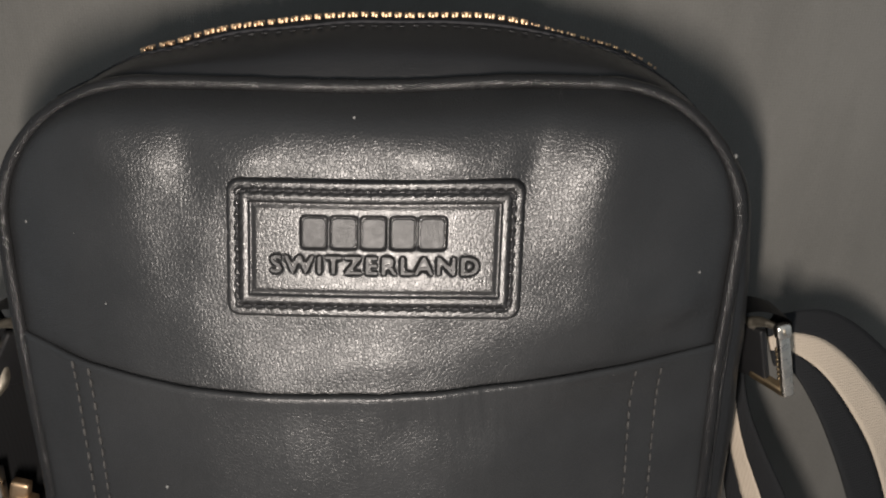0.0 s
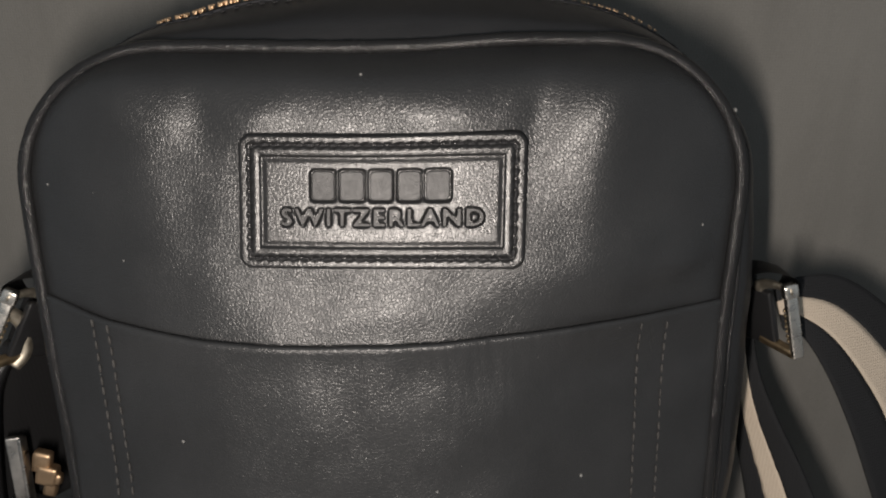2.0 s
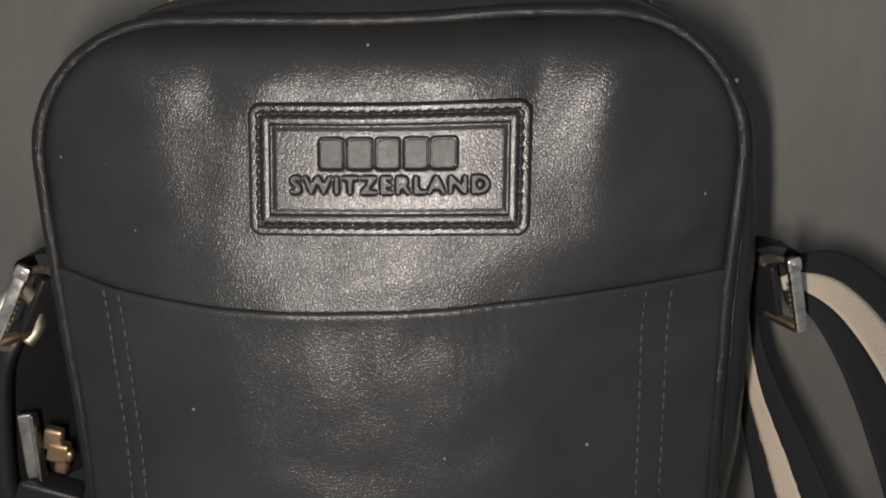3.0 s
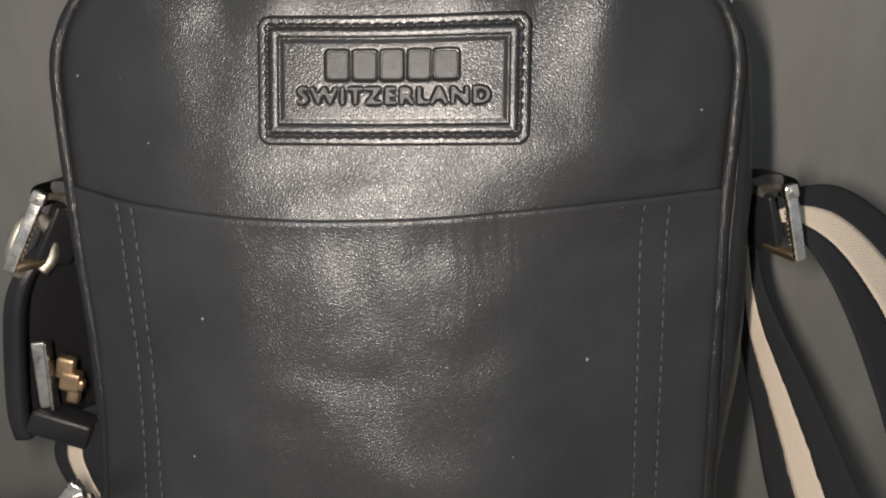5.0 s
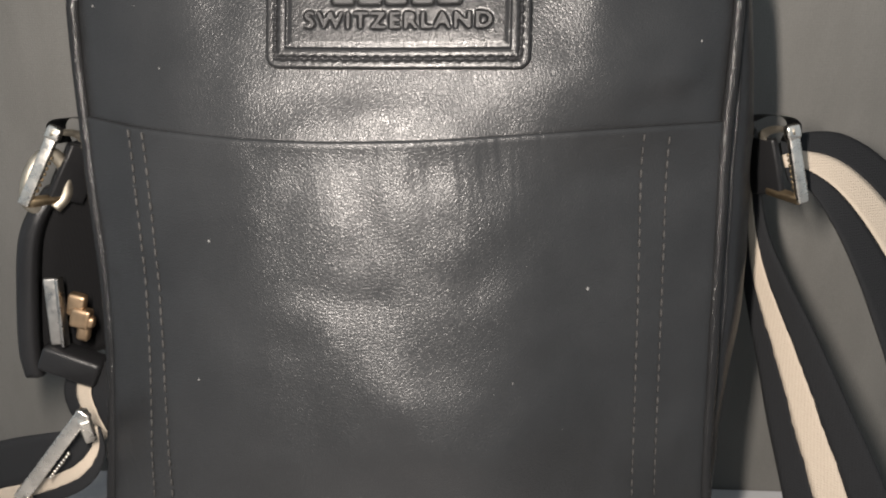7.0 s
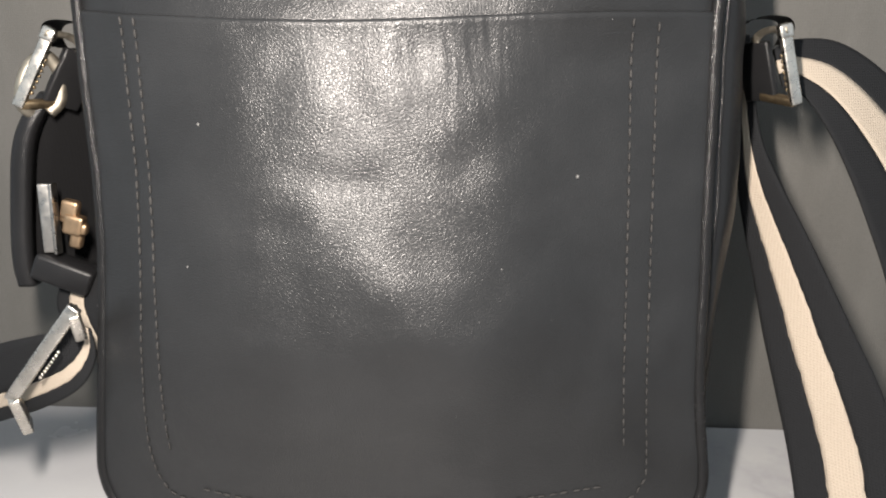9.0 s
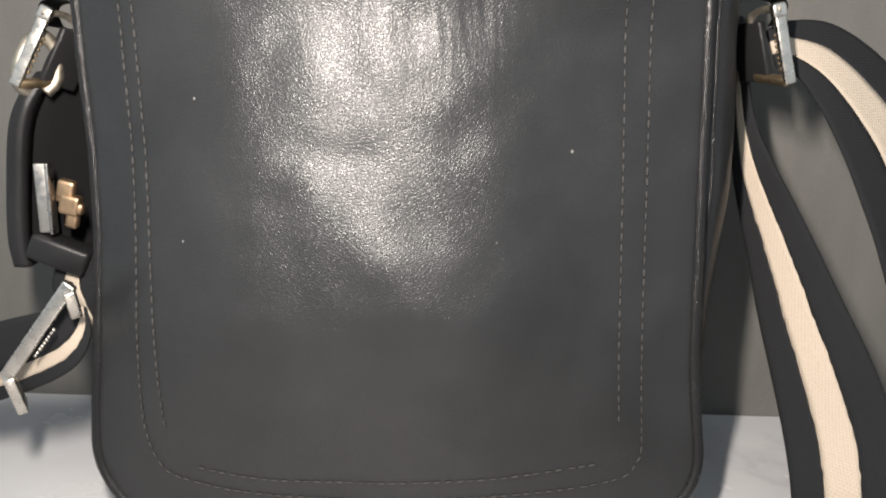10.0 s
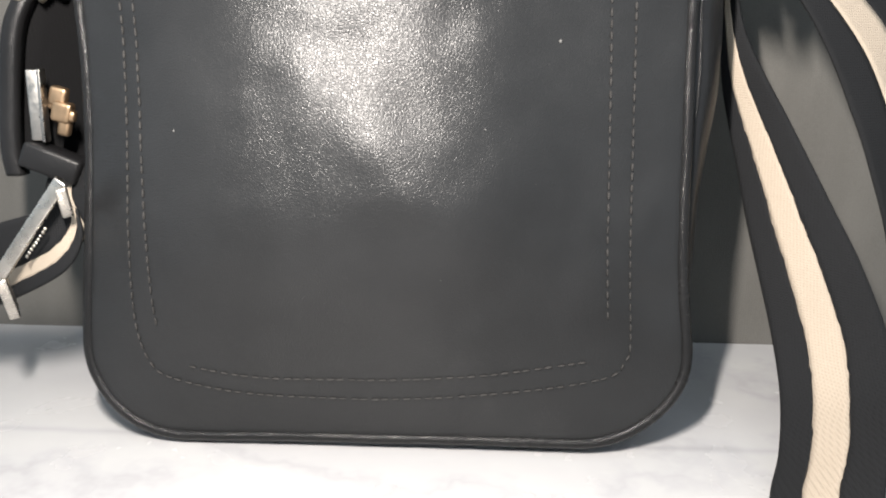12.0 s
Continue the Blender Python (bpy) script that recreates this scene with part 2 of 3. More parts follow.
def swell(u, v):
    """How far the stuffed front stands out of the seam's plane."""
    k = min(1.0, max(0.0, (v - 0.185) / 0.04))
    k = k * k * (3 - 2 * k)
    m = smooth01((v - 0.025) / 0.03) * smooth01((0.180 - v) / 0.03)
    w = (rise_edge(v) * (1 - m) + rise_middle(v) * m) * (across_low(u) * (1 - k) + across_high(u) * k)
    # the stuffed upper corners and the gathers beside them
    w += 0.0020 * lump(u, v, -0.076, 0.266, 0.013, 0.024, 8)
    w += 0.0036 * lump(u, v, 0.069, 0.266, 0.012, 0.028, -14)
    w -= 0.0013 * lump(u, v, -0.054, 0.268, 0.006, 0.014, 12)
    w -= 0.0014 * lump(u, v, 0.046, 0.268, 0.006, 0.014, -16)
    w += 0.0009 * lump(u, v, -0.036, 0.266, 0.010, 0.008, 30)
    w += 0.0008 * lump(u, v, 0.020, 0.268, 0.016, 0.007, -10)
    # leather that hangs over the pocket's mouth
    w += 0.0008 * lump(u, v, 0.000, 0.208, 0.022, 0.005, 4)
    # the crease across the pocket, the ridges above it and the slanting one below
    w -= 0.0011 * lump(u, v, 0.026, 0.156, 0.020, 0.011, 14)
    w -= 0.0004 * lump(u, v, -0.014, 0.149, 0.016, 0.006, -8)
    w += 0.0024 * lump(u, v, 0.009, 0.108, 0.038, 0.013, -40)
    w += 0.0007 * lump(u, v, -0.022, 0.175, 0.010, 0.020)
    w += 0.0006 * lump(u, v, 0.002, 0.178, 0.007, 0.015, -6)
    w -= 0.0003 * lump(u, v, -0.010, 0.182, 0.005, 0.012)
    # the pucker where the mouth meets the side seam
    w -= 0.0012 * lump(u, v, 0.088, 0.213, 0.014, 0.005, 14)
    w += 0.0018 * lump(u, v, 0.094, 0.221, 0.009, 0.006, 20)
    w += 0.0010 * noise.noise(Vector((u * 28, v * 28, 3.1))) + 0.0005 * noise.noise(Vector((u * 75, v * 75, 8.7)))
    return max(0.0, w) * (1 - math.exp(-max(0.0, inset(u, v)) / 0.0018))


mouth = soft_table((-0.113, -0.105, -0.09, -0.05, -0.02, 0.015, 0.04, 0.075, 0.105, 0.113),
                   (0.2045, 0.2035, 0.2015, 0.1990, 0.1985, 0.1995, 0.2010, 0.2030, 0.2045, 0.2050), 0.006)


def front(u, v, lift=0.0):
    a, b = sag(u, v)
    return Vector((a, -swell(u, v) - lift, b))


def outline(count):
    """The seam line round the front, evenly spaced, counter-clockwise from the middle of the base, with outward directions."""
    pts = []
    fine = []
    for cx, cy, r, q0 in ((HALF - R_BOT, R_BOT, R_BOT, -90), (HALF - R_TOP, HIGH - R_TOP, R_TOP, 0),
                          (-HALF + R_TOP, HIGH - R_TOP, R_TOP, 90), (-HALF + R_BOT, R_BOT, R_BOT, 180)):
        for k in range(41):
            q = radians(q0 + 90 * k / 40)
            fine.append((cx + r * math.cos(q), cy + r * math.sin(q)))
    fine = [(0.0, 0.0), *fine, (0.0, 0.0)]
    d = [0.0]
    for a, b in zip(fine, fine[1:]):
        d.append(d[-1] + math.hypot(b[0] - a[0], b[1] - a[1]))
    for k in range(count):
        s = d[-1] * k / count
        u, v = float(np.interp(s, d, [p[0] for p in fine])), float(np.interp(s, d, [p[1] for p in fine]))
        e = 0.0004
        n = Vector((inset(u - e, v) - inset(u + e, v), inset(u, v - e) - inset(u, v + e)))
        pts.append((u, v, n.normalized() if n.length else Vector((0, -1))))
    return pts


def gusset_point(u, v, n, q, lift=0.0):
    """A point of the band between front and back seam; q runs from 0 at the front to 1 at the back."""
    a, b = sag(u, v)
    right = max(0.0, n.x) ** 2 * (0.008 + 0.0095 * min(1.0, max(0.0, (0.27 - v) / 0.07))) * min(1.0, max(0.05, (v - 0.012) / 0.125))
    left = max(0.0, -n.x) ** 2 * 0.005 + max(0.0, -n.x * n.y) * 0.005
    low = max(0.0, -n.y) * 0.0006
    out = 0.0185 * max(0.0, n.y) ** 0.8 * max(0.0, 1 - (u / (0.090 if u < 0 else 0.100)) ** 2)
    out += right + left + low
    out *= math.sin(math.pi * min(1, max(0, q))) ** 0.45
    crease = 0.0011 * noise.noise(Vector((u * 45, v * 45, q * 4)))
    return Vector((a + n.x * (out + lift + crease), DEEP * q, b + n.y * (out + lift + crease)))


# ---- setting ----
def build_setting():
    bm = bmesh.new()
    box(bm, (0.04, -0.31, -0.0210), (1.30, 0.906, 0.030), None, 0.002)
    table = new("tabletop", finish("tabletop", bm, MARBLE, False))
    tagged(table, "white marble tabletop with soft grey veins", "tabletop", kind="structure")
    bm = bmesh.new()
    rows = []
    for j in range(41):
        z = -0.036 + 0.936 * j / 40
        rows.append([(-0.75 + 1.58 * i / 60, 0.1435 + 0.045 * (0.2 + 0.75 - 1.58 * i / 60) + 0.0007 * noise.noise(Vector((i * 0.35, j * 0.35, 1.0))), z) for i in range(61)])
    grid(bm, rows)
    made = bmesh.ops.extrude_face_region(bm, geom=list(bm.faces))
    bmesh.ops.translate(bm, verts=[g for g in made["geom"] if isinstance(g, bmesh.types.BMVert)], vec=(0, 0.03, 0))
    wall = new("backdrop", finish("backdrop", bm, FABRIC))
    tagged(wall, "plain grey woven fabric backdrop behind the bag", "backdrop", kind="structure")


build_setting()


# ---- the bag ----
def stitch(bm, a, b, radius):
    """One stitch: a short bead of thread, thin at its ends."""
    a, b = Vector(a), Vector(b)
    pts = [a.lerp(b, t) for t in (0.0, 0.2, 0.5, 0.8, 1.0)]
    tube(bm, pts, lambda i: radius * (0.35, 0.85, 1.0, 0.85, 0.35)[i], 5)


def stitch_row(bm, line, pitch, length, radius, place):
    """Stitches along a line of (u, v), laid on a surface by place(u, v)."""
    d = [0.0]
    for a, b in zip(line, line[1:]):
        d.append(d[-1] + math.hypot(b[0] - a[0], b[1] - a[1]))
    us, vs = [p[0] for p in line], [p[1] for p in line]
    for k in range(int(d[-1] / pitch)):
        s = k * pitch + random.uniform(-0.1, 0.1) * pitch
        ends = [(float(np.interp(x, d, us)), float(np.interp(x, d, vs))) for x in (s, s + length)]
        stitch(bm, place(*ends[0]), place(*ends[1]), radius * random.uniform(0.8, 1.15))


def build_front(bag):
    bm = bmesh.new()
    rows = []
    for j in range(151):
        v = HIGH * 0.5 * (1 - math.cos(math.pi * j / 150))
        h = half_width(v)
        rows.append([front(h * (2 * i / 120 - 1), v) for i in range(121)])
    grid(bm, rows)
    part("front_panel", bm, LEATHER, bag, "softly swollen black grained leather front")


def pocket_lift(u, v):
    gap = mouth(u) - v
    pleat = 0.00032 * noise.noise(Vector((u * 520 + 60 * (v - 0.2), v * 55, 0))) * math.exp(-((u - 0.024) / 0.032) ** 2) * math.exp(-gap / 0.018)
    return pleat + 0.0018 + 0.0022 * math.exp(-gap / 0.006) * max(0.0, 1 - (u / 0.105) ** 2)


def build_pocket(bag):
    bm = bmesh.new()
    rows = []
    for j in range(121):
        f = j / 120
        f = f ** 0.8
        row = []
        for i in range(281):
            s = 2 * i / 280 - 1
            v = mouth(s * HALF) * f
            u = (half_width(v) - 0.0006) * s
            row.append(front(u, v, pocket_lift(u, v)))
        rows.append(row)
    # the mouth's edge, turned in
    last = rows[-1]
    for k in range(1, 5):
        q = math.pi * k / 4
        rows.append([p + Vector((0, 0.0013 * (1 - math.cos(q)), 0.0011 * math.sin(q))) for p in last])
    rows.append([p + Vector((0, 0.0026, -0.006)) for p in last])
    grid(bm, rows)
    pocket = part("front_pocket", bm, LEATHER, bag, "black leather slip pocket with a turned edge")

    def lay(u, v):
        return front(u, v, pocket_lift(u, v) + 0.00025)

    lines = [
        [(-0.0915, 0.202), (-0.0905, 0.12), (-0.0908, 0.06), (-0.0895, 0.042), (-0.0860, 0.031), (-0.078, 0.025), (-0.044, 0.0200), (0.008, 0.0195), (0.051, 0.0225), (0.084, 0.0275), (0.0910, 0.034), (0.0930, 0.045), (0.0925, 0.12), (0.0915, 0.203)],
        [(-0.0855, 0.201), (-0.0835, 0.12), (-0.0812, 0.055), (-0.0795, 0.043)],
        [(-0.069, 0.0305), (-0.035, 0.0275), (0.029, 0.0292), (0.080, 0.0345)],
        [(0.0822, 0.202), (0.0838, 0.12), (0.0848, 0.048)],
    ]
    for line in lines:
        bm = bmesh.new()
        fine = [tuple(p[:2]) for p in curve([(u, v, 0) for u, v in line], 120)]
        stitch_row(bm, fine, 0.0040, 0.0030, 0.00048, lay)
        part("seam_stitching", bm, THREAD, pocket, "row of grey thread stitches")


def build_piping(bag):
    for y, name in ((0.0, "piping"), (DEEP, "back_piping")):
        bm = bmesh.new()
        pts = []
        for k, (u, v, n) in enumerate(outline(360)):
            a, b = sag(u, v)
            wob = 0.0005 * noise.noise(Vector((k * 0.07, y * 30, 2.0)))
            pts.append((a + n.x * wob, y + (-0.0016 if y == 0 else 0.001), b + n.y * wob + 0.0004))
        tube(bm, pts, lambda i: 0.0022 + 0.00025 * noise.noise(Vector((i * 0.4, 0, 5.0))), 12, True)
        part(name, bm, PIPING, bag, "rounded black leather piping with worn edges")
    bm = bmesh.new()
    pts = []
    for u, v, n in outline(360):
        if u > 0.09 and 0.02 < v < 0.255:
            pts.append(gusset_point(u, v, n, 0.013, 0.0001) + Vector((0, 0.0012, 0)))
    tube(bm, pts, 0.0009, 8)
    part("seam_welt", bm, PIPING, bag)


def build_gusset(bag):
    bm = bmesh.new()
    cols = outline(300)
    rows = [[gusset_point(u, v, n, q / 28) for u, v, n in (*cols, cols[0])] for q in range(29)]
    grid(bm, rows)
    bmesh.ops.remove_doubles(bm, verts=bm.verts, dist=1e-6)
    part("gusset", bm, SMOOTH, bag, "smooth black leather side band")
    bm = bmesh.new()
    rows = []
    for j in range(41):
        v = HIGH * 0.5 * (1 - math.cos(math.pi * j / 40))
        h = half_width(v)
        rows.append([Vector((*sag(h * (2 * i / 30 - 1), v), 0)).xzy + Vector((0, DEEP + 0.004 * max(0, 1 - (2 * i / 30 - 1) ** 2) * math.sin(math.pi * j / 40), 0)) for i in range(31)])
    grid(bm, rows)
    part("back_panel", bm, LEATHER, bag)


ZIP = 0.41


def build_zip(bag):
    tape = bmesh.new()
    line = [p for p in outline(900) if p[2].y > 0.35 and p[1] > 0.2]
    rows = [[gusset_point(u, v, n, ZIP + s, 0.0006 if abs(s) < 0.05 else 0.0) for u, v, n in line] for s in (-0.085, -0.07, -0.03, 0.0, 0.03, 0.07, 0.085)]
    grid(tape, rows)
    zipper = part("zipper", tape, TAPE, bag, "brass-toothed zip along the top")
    for s in (-0.085, 0.085):
        bm = bmesh.new()
        tube(bm, [gusset_point(u, v, n, ZIP + s, 0.0001) for u, v, n in line[::4]], 0.0006, 8)
        part("zip_edge", bm, TAPE, zipper)
        bm = bmesh.new()
        k = 1 if s > 0 else -1
        for i in range(0, len(line) - 4, 4):
            a, b = line[i], line[i + 2]
            stitch(bm, gusset_point(*a, ZIP + s + k * 0.06, 0.0004), gusset_point(*b, ZIP + s + k * 0.06, 0.0004), 0.00028)
        part("seam_stitching", bm, BLACK_THREAD, zipper)
    # one tooth, shared by all
    bm = bmesh.new()
    box(bm, (0, 0, 0), (0.0013, 0.0034, 0.0016), None, 0.0004)
    box(bm, (0, -0.0010, 0.0005), (0.0016, 0.0013, 0.0015), None, 0.0004)
    shared = finish("tooth", bm, BRASS)
    d, last = 0.0, None
    count = 0
    for u, v, n in line:
        p = gusset_point(u, v, n, ZIP, 0.0012)
        if last is not None:
            d += (p - last).length
        last = p
        if d < count * 0.00150 or u < -0.076 or u > 0.086:
            if d >= count * 0.00150:
                count += 1
            continue
        side = 1 if count % 2 else -1
        count += 1
        ob = new("tooth", shared)
        ob.parent = zipper
        z = Vector((n.x, 0, n.y))
        x = Vector((n.y, 0, -n.x))
        rot = Matrix((x, z.cross(x) * side, z)).transposed().to_4x4()
        ob.matrix_local = Matrix.Translation(p + Vector((0, 0.0010 * side, 0))) @ rot @ Matrix.Scale(0.42 if u > 0.047 else 0.86, 4)


PATCH_U, PATCH_V, PATCH_W, PATCH_H = 0.0009, 0.2422, 0.0422, 0.0200
NAME_BLOCKS = ((-0.0174, 0.0066), (-0.0090, 0.0070), (-0.0005, 0.0066), (0.0078, 0.0066), (0.0161, 0.0070))
NAME_V, NAME_H = 0.0048, 0.0085
WORD_V, WORD_H, WORD_W = -0.0045, 0.0050, 0.0592


def patch_edge(a, b):
    r = 0.0042
    qx, qy = abs(a) - (PATCH_W - r), abs(b) - (PATCH_H - r)
    return r - math.hypot(max(qx, 0), max(qy, 0)) - min(max(qx, qy), 0)


def word_mesh():
    """The word's flat letters, fitted into the patch: points (a, b) and faces, with a front and a back layer."""
    text = bpy.data.curves.new("word", "FONT")
    text.body, text.align_x, text.align_y = "SWITZERLAND", "CENTER", "CENTER"
    text.size, text.space_character, text.extrude, text.offset = 1.0, 1.16, 0.05, 0.0
    text.resolution_u = 3
    tmp = new("word", text)
    mesh = bpy.data.meshes.new_from_object(tmp.evaluated_get(bpy.context.evaluated_depsgraph_get()))
    bpy.data.objects.remove(tmp)
    co = np.array([v.co[:] for v in mesh.vertices])
    lo, hi = co.min(0), co.max(0)
    for v in mesh.vertices:
        v.co.x = ((v.co.x - lo[0]) / (hi[0] - lo[0]) - 0.5) * WORD_W
        v.co.y = WORD_V + ((v.co.y - lo[1]) / (hi[1] - lo[1]) - 0.5) * WORD_H
    return mesh


STEP = 0.0002
WORD = word_mesh()


def trench_table():
    """A soft mask round the letters and blocks, on a fine grid over the patch."""
    na, nb = int(2 * PATCH_W / STEP) + 1, int(2 * PATCH_H / STEP) + 1
    aa, bb = np.meshgrid(-PATCH_W + STEP * np.arange(na), -PATCH_H + STEP * np.arange(nb))
    mask = np.zeros(aa.shape)
    for c, w in NAME_BLOCKS:
        mask[(abs(aa - c) < w / 2) & (abs(bb - NAME_V) < NAME_H / 2)] = 1
    WORD.calc_loop_triangles()
    co = [v.co for v in WORD.vertices]
    for t in WORD.loop_triangles:
        p = [co[k] for k in t.vertices]
        if min(q.z for q in p) <= 0:
            continue
        i0, i1 = int((min(q.x for q in p) + PATCH_W) / STEP), int((max(q.x for q in p) + PATCH_W) / STEP) + 2
        j0, j1 = int((min(q.y for q in p) + PATCH_H) / STEP), int((max(q.y for q in p) + PATCH_H) / STEP) + 2
        a, b = aa[j0:j1, i0:i1], bb[j0:j1, i0:i1]
        side = [(p[(k + 1) % 3].x - p[k].x) * (b - p[k].y) - (p[(k + 1) % 3].y - p[k].y) * (a - p[k].x) for k in range(3)]
        inside = ((side[0] >= 0) & (side[1] >= 0) & (side[2] >= 0)) | ((side[0] <= 0) & (side[1] <= 0) & (side[2] <= 0))
        mask[j0:j1, i0:i1][inside] = 1
    k = np.arange(-9, 10)
    g = np.exp(-0.5 * (k * STEP / 0.00058) ** 2)
    g /= g.sum()
    for axis in (0, 1):
        mask = np.apply_along_axis(lambda row: np.convolve(row, g, mode="same"), axis, mask)
    return mask


TRENCH = trench_table()


def trench(a, b):
    i, j = (a + PATCH_W) / STEP, (b + PATCH_H) / STEP
    i0, j0 = min(max(int(i), 0), TRENCH.shape[1] - 2), min(max(int(j), 0), TRENCH.shape[0] - 2)
    x, y = i - i0, j - j0
    q = TRENCH
    return float((q[j0, i0] * (1 - x) + q[j0, i0 + 1] * x) * (1 - y) + (q[j0 + 1, i0] * (1 - x) + q[j0 + 1, i0 + 1] * x) * y)


def patch_height(a, b):
    e = patch_edge(a, b)
    h = 0.0017 * math.sqrt(max(0.0, 1 - (1 - min(1.0, e / 0.0013)) ** 2))
    pucker = 0.00022 * math.sin((a - b) * 1900)
    h -= 0.00062 * math.exp(-((e - 0.0034 + pucker) / 0.00062) ** 2)
    h += 0.00020 * math.exp(-((e - 0.0052) / 0.0010) ** 2)
    h -= 0.00060 * smooth01((e - 0.0063) / 0.0006)
    h += 0.00030 * smooth01((e - 0.0070) / 0.0018)
    # pressed trench round the lettering
    h -= 0.00075 * smooth01(trench(a, b) * 2.6)
    return h


def patch_point(a, b, lift=None):
    u, v = PATCH_U + a, PATCH_V + b
    # the stiff patch evens out the swelling under it
    w = max(sum(swell(PATCH_U + a * 0.4 + d, v) for d in (-0.024, -0.012, 0.0, 0.012, 0.024)) / 5, swell(u, v) - 0.0010)
    x, z = sag(u, v)
    return Vector((x, -w - 0.0006 - (patch_height(a, b) if lift is None else lift), z))


def build_patch(bag):
    bm = bmesh.new()
    rows = []
    nj, ni = 180, 400
    for j in range(nj + 1):
        b = PATCH_H * (2 * j / nj - 1)
        r = 0.0042
        h = PATCH_W
        if abs(b) > PATCH_H - r:
            h = PATCH_W - r + math.sqrt(max(0.0, r * r - (abs(b) - PATCH_H + r) ** 2))
        rows.append([patch_point(h * (2 * i / ni - 1), b) for i in range(ni + 1)])
    grid(bm, rows)
    edge = [e for e in bm.edges if e.is_boundary]
    made = bmesh.ops.extrude_edge_only(bm, edges=edge)
    bmesh.ops.translate(bm, verts=[g for g in made["geom"] if isinstance(g, bmesh.types.BMVert)], vec=(0, 0.003, 0))
    patch = part("name_patch", bm, PATCH, bag, "glossy black embossed leather name patch")
    # stitches in the groove
    bm = bmesh.new()
    r, m = 0.0020, 0.0033
    line = []
    for cx, cy, q0 in ((PATCH_W - m - r, PATCH_H - m - r, 0), (-PATCH_W + m + r, PATCH_H - m - r, 90), (-PATCH_W + m + r, -PATCH_H + m + r, 180), (PATCH_W - m - r, -PATCH_H + m + r, 270)):
        for k in range(6):
            q = radians(q0 + 18 * k)
            line.append((cx + r * math.cos(q), cy + r * math.sin(q)))
    line.append(line[0])
    stitch_row(bm, line, 0.0033, 0.0026, 0.00055, lambda a, b: patch_point(a, b) + Vector((0, -0.0002, 0)))
    part("seam_stitching", bm, BLACK_THREAD, patch)
    # the name, as plain raised blocks
    for c, w in NAME_BLOCKS:
        bm = bmesh.new()
        ring = []
        for inset_by, up in ((0.0, -0.0010), (0.0, 0.00062), (0.00025, 0.00080)):
            hw, hh, rr = w / 2 - inset_by, NAME_H / 2 - inset_by, 0.0012
            pts = []
            for sx, sy, q0 in ((1, 1, 0), (-1, 1, 90), (-1, -1, 180), (1, -1, 270)):
                for k in range(5):
                    q = radians(q0 + 22.5 * k)
                    a, b = c + sx * (hw - rr) + rr * math.cos(q), NAME_V + sy * (hh - rr) + rr * math.sin(q)
                    base = patch_point(a, b, 0.0017 - 0.0003 - 0.00075)
                    pts.append(bm.verts.new(base + Vector((0, -up, 0))))
            ring.append(pts)
        for a, b in zip(ring, ring[1:]):
            for k in range(20):
                bm.faces.new((a[k], a[(k + 1) % 20], b[(k + 1) % 20], b[k]))
        bm.faces.new(ring[-1])
        part("raised_block", bm, LETTER, patch, smooth=False)
    # the word below it
    for v in WORD.vertices:
        base = patch_point(v.co.x, v.co.y, 0.0017 - 0.0003 - 0.00075)
        v.co = base + Vector((0, -0.00072 if v.co.z > 0 else 0.0008, 0))
    WORD.materials.clear()
    WORD.materials.append(LETTER)
    ob = new("lettering", WORD)
    ob.parent = patch
    tagged(ob, "embossed black lettering SWITZERLAND")


